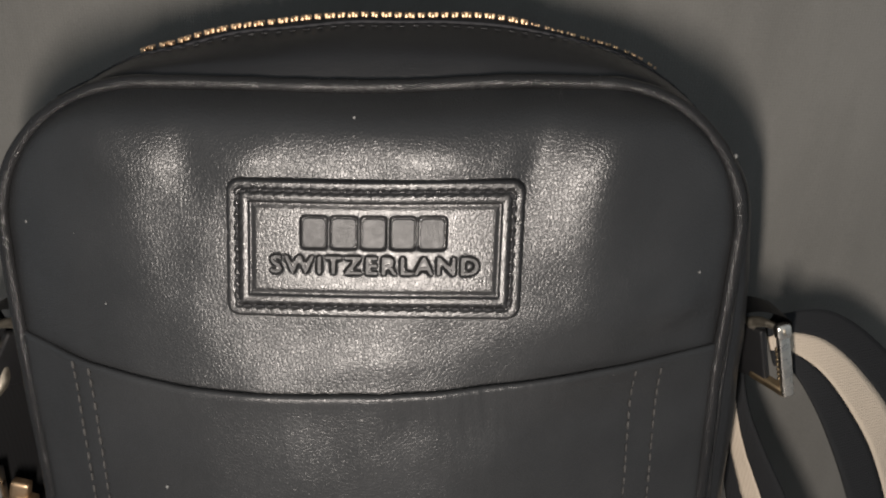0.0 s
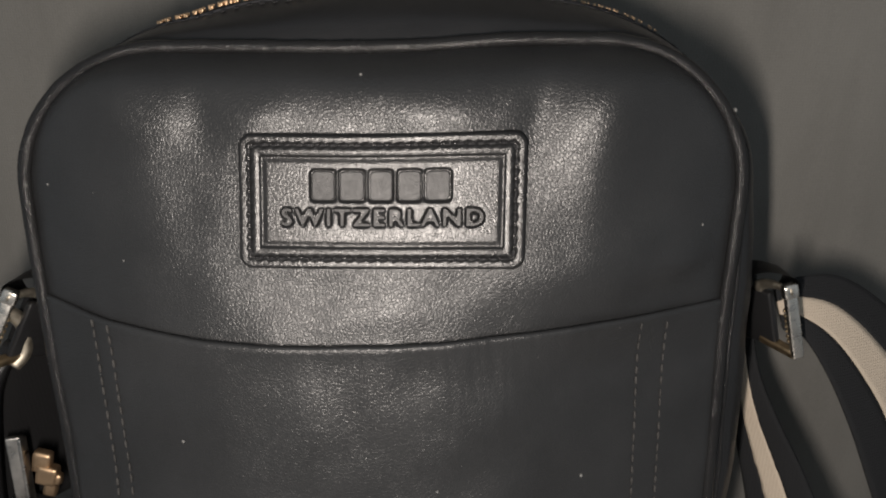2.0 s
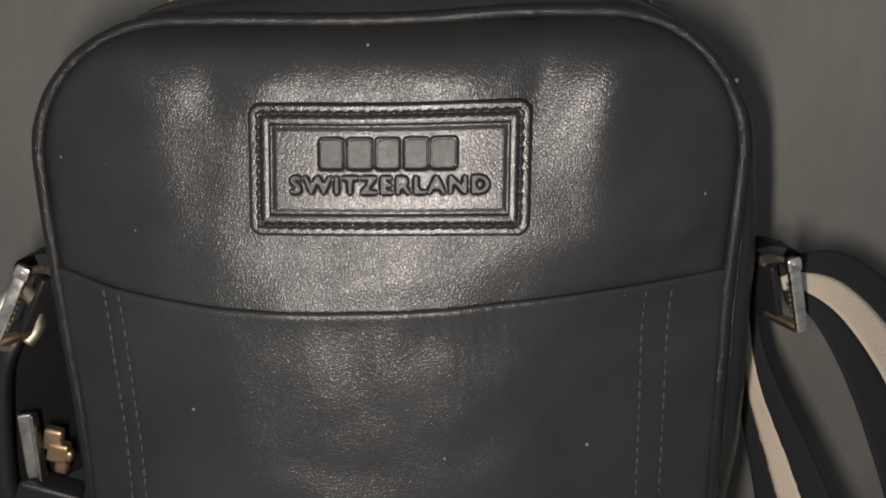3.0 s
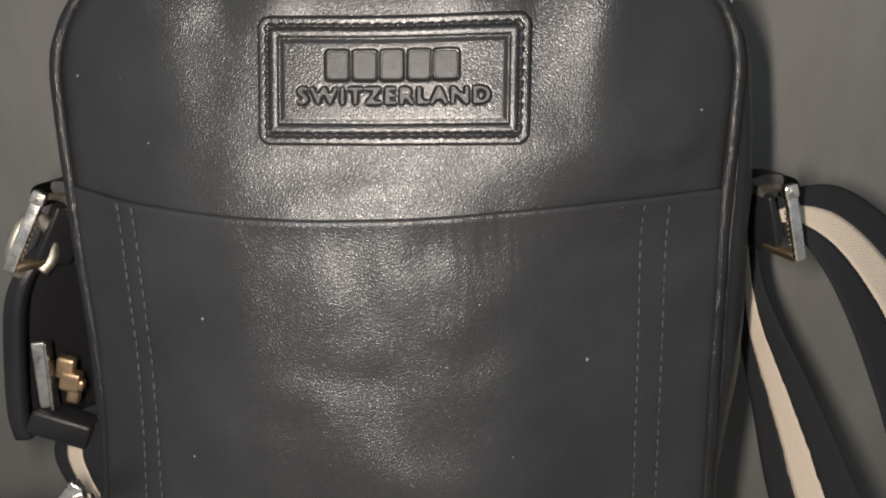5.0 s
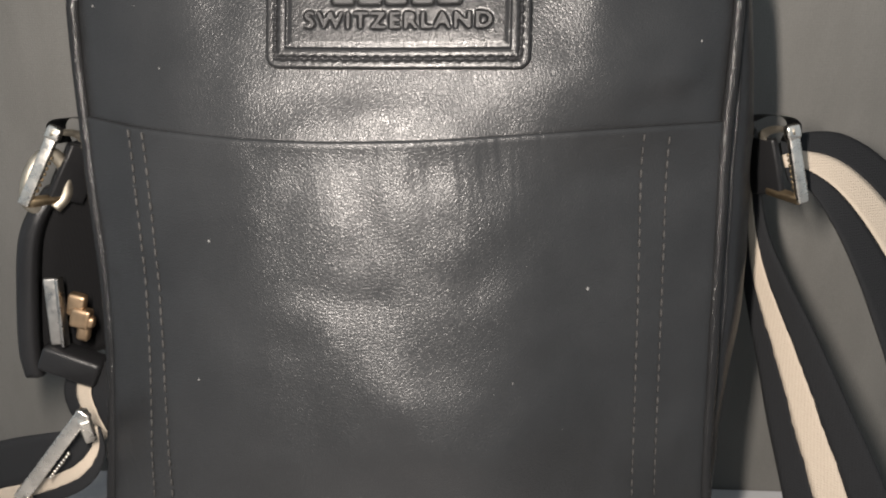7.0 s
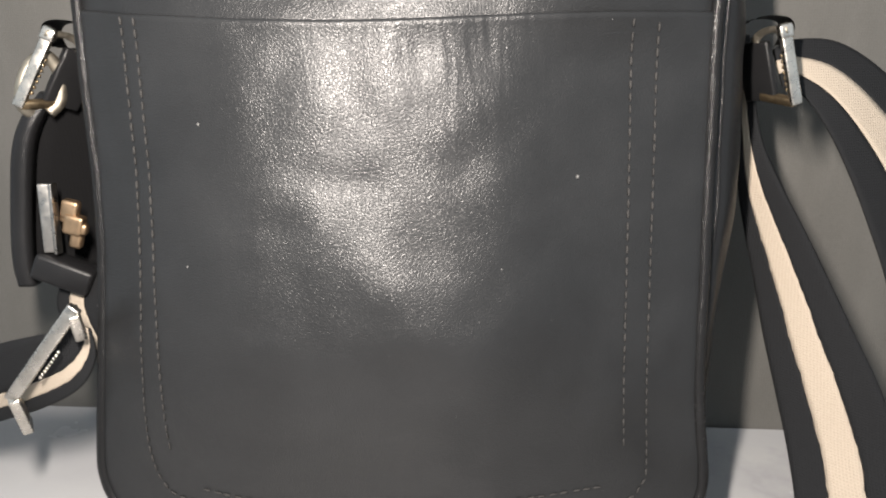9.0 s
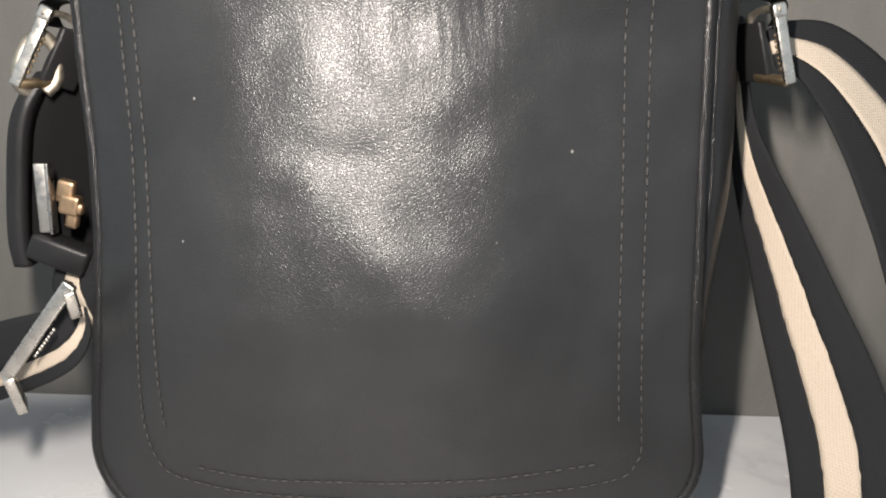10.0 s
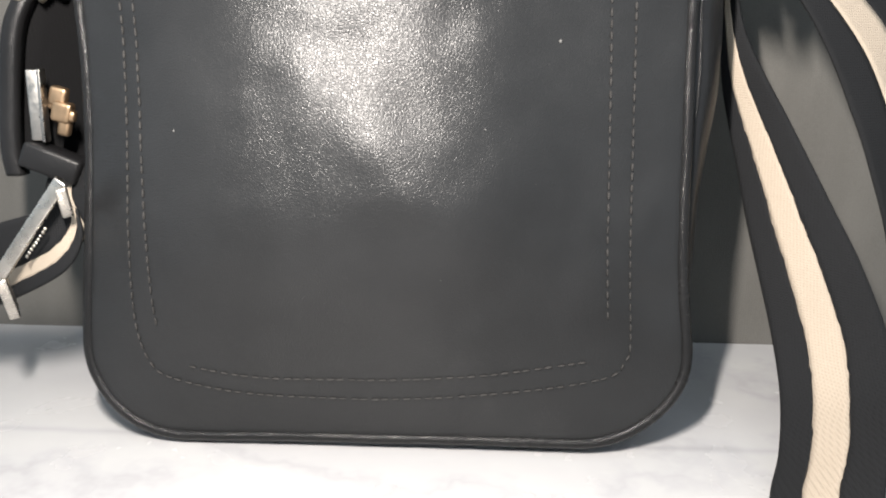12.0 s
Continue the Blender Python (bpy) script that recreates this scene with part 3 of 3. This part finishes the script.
def build_ring(bag, name, top, foot, back, loop_to):
    """A rectangular metal ring on a leather loop at the bag's side."""
    top, foot, back = Vector(top), Vector(foot), Vector(back)
    side = back.normalized()
    bm = bmesh.new()
    flat = Vector((1.0, 0.15, 0.0))
    bar(bm, top, foot, flat, 0.0044, 0.0030, 0.0008)
    ring = part(name, bm, STEEL, bag, "square nickel ring on a leather loop")
    # the pivot at its head
    bm = bmesh.new()
    along = (foot - top).normalized()
    bar(bm, top - along * 0.0022, top + along * 0.0035, flat, 0.0058, 0.0040, 0.0013)
    part("pivot", bm, STEEL, ring)
    # a rounded arm over the leather loop at the head, a straight one at the foot
    bm = bmesh.new()
    rows = []
    for p, w in zip(curve([top + along * 0.0005, top + back * 0.45 + along * 0.0012, top + back * 0.85 + along * 0.0045, top + back * 1.0 + along * 0.0095], 14), np.linspace(0.0030, 0.0022, 14)):
        out = (p - (top + along * 0.012)).normalized()
        y = Vector((0, 1, 0))
        ring_of = [out * 0.0012 - y * w, out * 0.0016, out * 0.0012 + y * w, -out * 0.0012 + y * w, -out * 0.0012 - y * w]
        rows.append([p + q for q in (*ring_of, ring_of[0])])
    grid(bm, rows)
    bmesh.ops.remove_doubles(bm, verts=bm.verts, dist=1e-7)
    bmesh.ops.holes_fill(bm, edges=[e for e in bm.edges if e.is_boundary], sides=0)
    part("arm", bm, DULL_STEEL, ring, "tarnished rounded arm of the ring")
    bm = bmesh.new()
    p = top.lerp(foot, 0.97)
    bar(bm, p, p + back, along, 0.0036, 0.0040, 0.0012)
    part("arm", bm, DULL_BRASS, ring, "dull brass arm of the ring")
    for k in range(7):
        bm = bmesh.new()
        p = top.lerp(foot, 0.36 + 0.075 * k) + side * 0.0030
        bmesh.ops.create_uvsphere(bm, u_segments=8, v_segments=6, radius=0.0009, matrix=Matrix.Translation(p))
        part("stud", bm, DULL_BRASS, ring)
    bm = bmesh.new()
    mid = top.lerp(foot, 0.62) + back
    bar(bm, mid - along * 0.011, mid + along * 0.012, back, 0.0150, 0.0030, 0.0010)
    bar(bm, mid - along * 0.011 + back * 0.7, mid + along * 0.010 + back * 0.7, flat, 0.0160, 0.0030, 0.0010)
    part("ring_tab", bm, SMOOTH, bag, "black leather tab through the ring")
    # leather loop that arches from the bag over the ring's head
    bm = bmesh.new()
    a = Vector(loop_to)
    to = top - a
    line = curve([a + Vector((0, 0, -0.012)), a + Vector((to.x * 0.15, 0, to.z * 0.5)), a + Vector((to.x * 0.6, to.y * 0.4, to.z + 0.0042)), top + Vector((0, 0.004, 0.0046)),
                  top + Vector((to.x * 0.16, 0.004, 0.0010)), top + Vector((to.x * 0.10, 0.006, -0.0050))], 28)
    rows = []
    for p in line:
        rows.append([p + Vector((0, y, 0)) for y in (-0.004, -0.0025, 0.002, 0.008, 0.012)])
    grid(bm, rows)
    bmesh.ops.solidify(bm, geom=list(bm.faces), thickness=0.0024)
    part("ring_loop", bm, SMOOTH, bag, "folded black leather loop")


def build_bag():
    bag = new("shoulder_bag")
    bag.matrix_world = pose(BAG_X, BAG_Y, 0.0, -LEAN, 0, 0)
    tagged(bag, "black leather shoulder bag with piping, slip pocket and brass zip", "bag")
    build_front(bag)
    build_pocket(bag)
    build_piping(bag)
    build_gusset(bag)
    build_patch(bag)
    build_zip(bag)
    back = bag.matrix_world.inverted()

    def here(p):
        return back @ Vector(p)

    def way(d):
        return back.to_3x3() @ Vector(d)

    build_ring(bag, "side_ring", here((0.1805, 0.064, 0.1985)), here((0.1880, 0.064, 0.1710)), way((-0.009, 0.013, 0.001)), here((0.158, 0.078, 0.187)))
    build_ring(bag, "side_ring", here((-0.0945, 0.0585, 0.1950)), here((-0.1080, 0.0535, 0.1675)), way((0.010, 0.013, -0.001)), here((-0.074, 0.075, 0.187)))
    # lint caught on the leather
    bm = bmesh.new()
    spots = [(-0.006, 0.279, 0.0005), (0.065, 0.150, 0.0006), (-0.062, 0.166, 0.0005), (-0.068, 0.118, 0.0004), (0.100, 0.232, 0.0004), (-0.104, 0.243, 0.0004), (0.018, 0.152, 0.0004), (-0.078, 0.222, 0.0003), (0.040, 0.120, 0.0003), (0.1085, 0.2660, 0.0007), (0.1090, 0.2635, 0.0005), (0.1120, 0.2050, 0.0004), (0.0780, 0.2840, 0.0005), (-0.0930, 0.0040, 0.0005)]
    for k in range(16):
        spots.append((random.uniform(-0.1, 0.1), random.uniform(0.03, 0.275), random.uniform(0.00010, 0.00018)))
    for u, v, r in spots:
        lift = pocket_lift(u, v) if v < mouth(u) else 0.0
        if abs(u) < 0.044 and abs(v - PATCH_V) < 0.02:
            continue
        m = Matrix.Translation(front(u, v, lift + r * 0.4)) @ Matrix.Diagonal((r, r * 0.7, r * 1.3, 1))
        bmesh.ops.create_icosphere(bm, subdivisions=1, radius=1.0, matrix=m)
    lint = part("lint", bm, LINT, bag, "specks of pale lint")
    tagged(lint, kind="stuff")
    return bag


bag = build_bag()


# ---- the strap ----
def ribbon(parent, stations, count, lanes, thick=0.0016, drift=0.0):
    """A band given by pairs of edge points; lanes: (name, from, to, material, label, proud), moved by drift at its start."""
    left = curve([s[0] for s in stations], count)
    right = curve([s[1] for s in stations], count)
    for lane, f0, f1, material, label, proud in lanes:
        bm = bmesh.new()
        rows = []
        for i in range(count):
            a, b = left[i], right[i]
            j = min(i + 1, count - 1)
            d = (left[j] + right[j] - left[max(j - 2, 0)] - right[max(j - 2, 0)])
            n = d.cross(b - a).normalized()
            t = thick / 2 + proud
            wob = 0.020 * noise.noise(Vector((i * 1.37, f0 * 9, 4.0)))
            move = drift * max(0.0, 1 - 2.2 * i / count)
            g0, g1 = f0 + move * (f0 > 0.01), f1 + move * (f1 < 0.99)
            row = []
            for k in range(7):
                f = g0 + (g1 - g0) * k / 6
                if 0.01 < f < 0.99:
                    f += wob * (1 if k in (0, 6) else 0)
                p = a.lerp(b, f)
                row.append(p + n * (t - (0.0005 if f < 0.01 or f > 0.99 else 0)))
            for k in range(6, -1, -1):
                p = a.lerp(b, g0 + (g1 - g0) * k / 6)
                row.append(p - n * t)
            row.append(row[0].copy())
            rows.append(row)
        grid(bm, rows)
        bmesh.ops.remove_doubles(bm, verts=bm.verts, dist=1e-7)
        bmesh.ops.holes_fill(bm, edges=[e for e in bm.edges if e.is_boundary], sides=0)
        part(lane, bm, material, parent, label)


LANES = (("webbing", 0.0, 0.31, WEBBING, "black woven edge of the strap", 0.0),
         ("stripe", 0.31, 0.63, CREAM, "cream woven stripe of the strap", 0.00015),
         ("webbing", 0.63, 1.0, WEBBING, "black woven edge of the strap", 0.0))


def build_strap():
    strap = new("shoulder_strap")
    tagged(strap, "striped black and cream webbing shoulder strap with nickel fittings", "bag strap")
    # the length that arches away from the ring
    ribbon(strap, [((0.1830, 0.0830, 0.1900), (0.1865, 0.0760, 0.1760)), ((0.1900, 0.0850, 0.1935), (0.1945, 0.0760, 0.1730)),
                   ((0.2100, 0.0900, 0.1925), (0.2030, 0.0700, 0.1610)), ((0.2310, 0.0900, 0.1800), (0.2110, 0.0640, 0.1450)),
                   ((0.2500, 0.0860, 0.1590), (0.2185, 0.0590, 0.1270)), ((0.2640, 0.0800, 0.1200), (0.2265, 0.0520, 0.1040)),
                   ((0.2720, 0.0720, 0.0700), (0.2370, 0.0450, 0.0660)), ((0.2760, 0.0620, 0.0050), (0.2430, 0.0380, 0.0050))], 60, LANES)
    # the length that hangs beside the bag and comes forward over the table
    ribbon(strap, [((0.1740, 0.0940, 0.1930), (0.1775, 0.0880, 0.1930)), ((0.1745, 0.0920, 0.1725), (0.1785, 0.0860, 0.1736)),
                   ((0.1749, 0.0880, 0.1524), (0.1826, 0.0820, 0.1543)), ((0.1768, 0.0880, 0.1336), (0.1896, 0.0740, 0.1374)),
                   ((0.1806, 0.0850, 0.1154), (0.1984, 0.0680, 0.1213)), ((0.1845, 0.0800, 0.0979), (0.2053, 0.0600, 0.1067)),
                   ((0.1879, 0.0700, 0.0765), (0.2138, 0.0480, 0.0876)), ((0.1915, 0.0580, 0.0564), (0.2216, 0.0360, 0.0695)),
                   ((0.1951, 0.0450, 0.0347), (0.2295, 0.0220, 0.0449)), ((0.1954, 0.0300, 0.0170), (0.2274, 0.0080, 0.0296)),
                   ((0.1886, 0.0060, 0.0055), (0.2185, -0.0150, 0.0204)), ((0.1790, -0.0160, 0.0008), (0.2079, -0.0350, 0.0120)),
                   ((0.1680, -0.0500, 0.0000), (0.2010, -0.0640, 0.0030))], 90, LANES, drift=-0.12)
    # the length on the other side, through the slider and away over the table
    ribbon(strap, [((-0.1000, 0.0640, 0.1020), (-0.0830, 0.0600, 0.0980)), ((-0.1060, 0.0600, 0.0860), (-0.0850, 0.0560, 0.0880)),
                   ((-0.1000, 0.0560, 0.0720), (-0.0790, 0.0470, 0.0830)), ((-0.0920, 0.0560, 0.0640), (-0.0760, 0.0420, 0.0780))], 24, LANES)
    ribbon(strap, [((-0.0830, 0.0280, 0.0900), (-0.0775, 0.0300, 0.0860)), ((-0.0890, 0.0275, 0.0860), (-0.0765, 0.0290, 0.0750)),
                   ((-0.1000, 0.0290, 0.0830), (-0.0830, 0.0270, 0.0630)), ((-0.1180, 0.0340, 0.0770), (-0.1010, 0.0300, 0.0520)),
                   ((-0.1450, 0.0400, 0.0660), (-0.1360, 0.0430, 0.0350)), ((-0.1900, 0.0450, 0.0450), (-0.1880, 0.0540, 0.0080)), ((-0.2400, 0.0500, 0.0340), (-0.2400, 0.0580, -0.0045))], 50,
           (("webbing", 0.0, 0.64, WEBBING, "black woven edge of the strap", 0.0),
            ("stripe", 0.64, 0.82, CREAM, "cream woven stripe of the strap", 0.00015),
            ("webbing", 0.82, 1.0, WEBBING, "black woven edge of the strap", 0.0)))
    # leather end tab below the ring
    bm = bmesh.new()
    line = curve([(-0.1010, 0.066, 0.1720), (-0.1062, 0.060, 0.1630), (-0.1110, 0.058, 0.1500), (-0.1148, 0.0575, 0.1250), (-0.1168, 0.0575, 0.1050), (-0.1162, 0.058, 0.0935)], 40)
    rows = []
    for p in line:
        t, d = 0.0039, 0.004
        prof = [(-t, -0.001), (-t * 0.6, -0.0028), (t * 0.6, -0.0028), (t, -0.001), (t, d), (-t, d), (-t, -0.001)]
        rows.append([p + Vector((x, y, 0)) for x, y in prof])
    grid(bm, rows)
    bmesh.ops.remove_doubles(bm, verts=bm.verts, dist=1e-7)
    bmesh.ops.holes_fill(bm, edges=[e for e in bm.edges if e.is_boundary], sides=0)
    tab = part("leather_tab", bm, SMOOTH, strap, "folded black leather strap end")
    # sheet that fills the gap behind the tab, coloured near black for its shade
    ribbon(strap, [((-0.0960, 0.0720, 0.1880), (-0.0740, 0.1080, 0.1880)), ((-0.1060, 0.0670, 0.1650), (-0.0760, 0.1060, 0.1650)),
                   ((-0.1140, 0.0640, 0.1300), (-0.0820, 0.1020, 0.1300)), ((-0.1140, 0.0640, 0.0950), (-0.0810, 0.1020, 0.0950))], 30,
           (("shaded_inner_face", 0.0, 1.0, SHADED_WEBBING, "inner face of the strap end, webbing darkened for shade", 0.0),), 0.0030)
    bm = bmesh.new()
    for i in range(4, 36, 2):
        stitch(bm, line[i] + Vector((0.0034, 0.002, 0)), line[i + 1] + Vector((0.0034, 0.002, 0)), 0.0002)
    part("seam_stitching", bm, BLACK_THREAD, tab)
    # the snap hook that holds the ring
    bm = bmesh.new()
    tube(bm, curve([(-0.1060, 0.060, 0.1640), (-0.1075, 0.056, 0.1690), (-0.1050, 0.057, 0.1800), (-0.1000, 0.062, 0.1860), (-0.0965, 0.066, 0.1800), (-0.0975, 0.066, 0.1690), (-0.1010, 0.063, 0.1640)], 40), 0.0027, 12)
    part("snap_hook", bm, DULL_STEEL, strap, "rounded nickel hook")
    # nickel plate, brass stud and leather keeper
    bm = bmesh.new()
    bar(bm, (-0.1030, 0.0570, 0.1368), (-0.1036, 0.0570, 0.1082), (1, 0.3, 0), 0.0062, 0.0022, 0.0006)
    bar(bm, (-0.0998, 0.0562, 0.1372), (-0.1006, 0.0562, 0.1078), (0.2, 1, 0), 0.0040, 0.0016, 0.0005)
    part("buckle_plate", bm, PLATE, strap, "narrow nickel plate")
    bm = bmesh.new()
    for x, y, z, r, sx, sz in ((-0.0942, 0.0578, 0.1262, 0.0027, 1.15, 1.3), (-0.0962, 0.0582, 0.1235, 0.0022, 1.0, 1.2), (-0.0930, 0.0572, 0.1200, 0.0030, 1.2, 1.25),
                               (-0.0903, 0.0570, 0.1185, 0.0022, 1.1, 1.0), (-0.0928, 0.0575, 0.1142, 0.0024, 0.95, 1.5)):
        m = Matrix.Translation((x, y, z)) @ Matrix.Rotation(0.25, 4, "Y") @ Matrix.Diagonal((sx, 0.75, sz, 1))
        bmesh.ops.create_cube(bm, size=r * 2.25, matrix=m)
    bmesh.ops.bevel(bm, geom=list(bm.edges), offset=0.0016, segments=3, profile=0.6, affect="EDGES")
    part("brass_clasp", bm, BRASS, strap, "small cross-shaped brass clasp")
    bm = bmesh.new()
    rot = Euler((0, 0.40, 0.1)).to_quaternion()
    box(bm, (-0.1000, 0.0590, 0.0992), (0.0240, 0.0120, 0.0112), rot, 0.0018)
    keeper = part("keeper_loop", bm, SMOOTH, strap, "black leather keeper loop")
    # slider: a flat rectangular frame
    bm = bmesh.new()
    a, b = Vector((-0.0760, 0.0170, 0.1000)), Vector((-0.1080, 0.0210, 0.0600))
    leg = Vector((-0.0020, 0.0100, -0.0190))
    bar(bm, a, b, (0.75, 0, -0.6), 0.0052, 0.0030, 0.0007)
    for p, reach in ((a.lerp(b, 0.04), 0.62), (b.lerp(a, 0.04), 1.0)):
        bar(bm, p, p + leg * reach, b - a, 0.0042, 0.0070, 0.0007)
    slider = part("slider_buckle", bm, STEEL, strap, "rectangular nickel strap slider")
    for k in range(9):
        bm = bmesh.new()
        p = a.lerp(b, 0.40 + 0.035 * k) + Vector((0.0030, 0.0008, -0.0030))
        bmesh.ops.create_uvsphere(bm, u_segments=8, v_segments=6, radius=0.0007, matrix=Matrix.Translation(p))
        part("stud", bm, STEEL, slider)
    return strap


strap = build_strap()
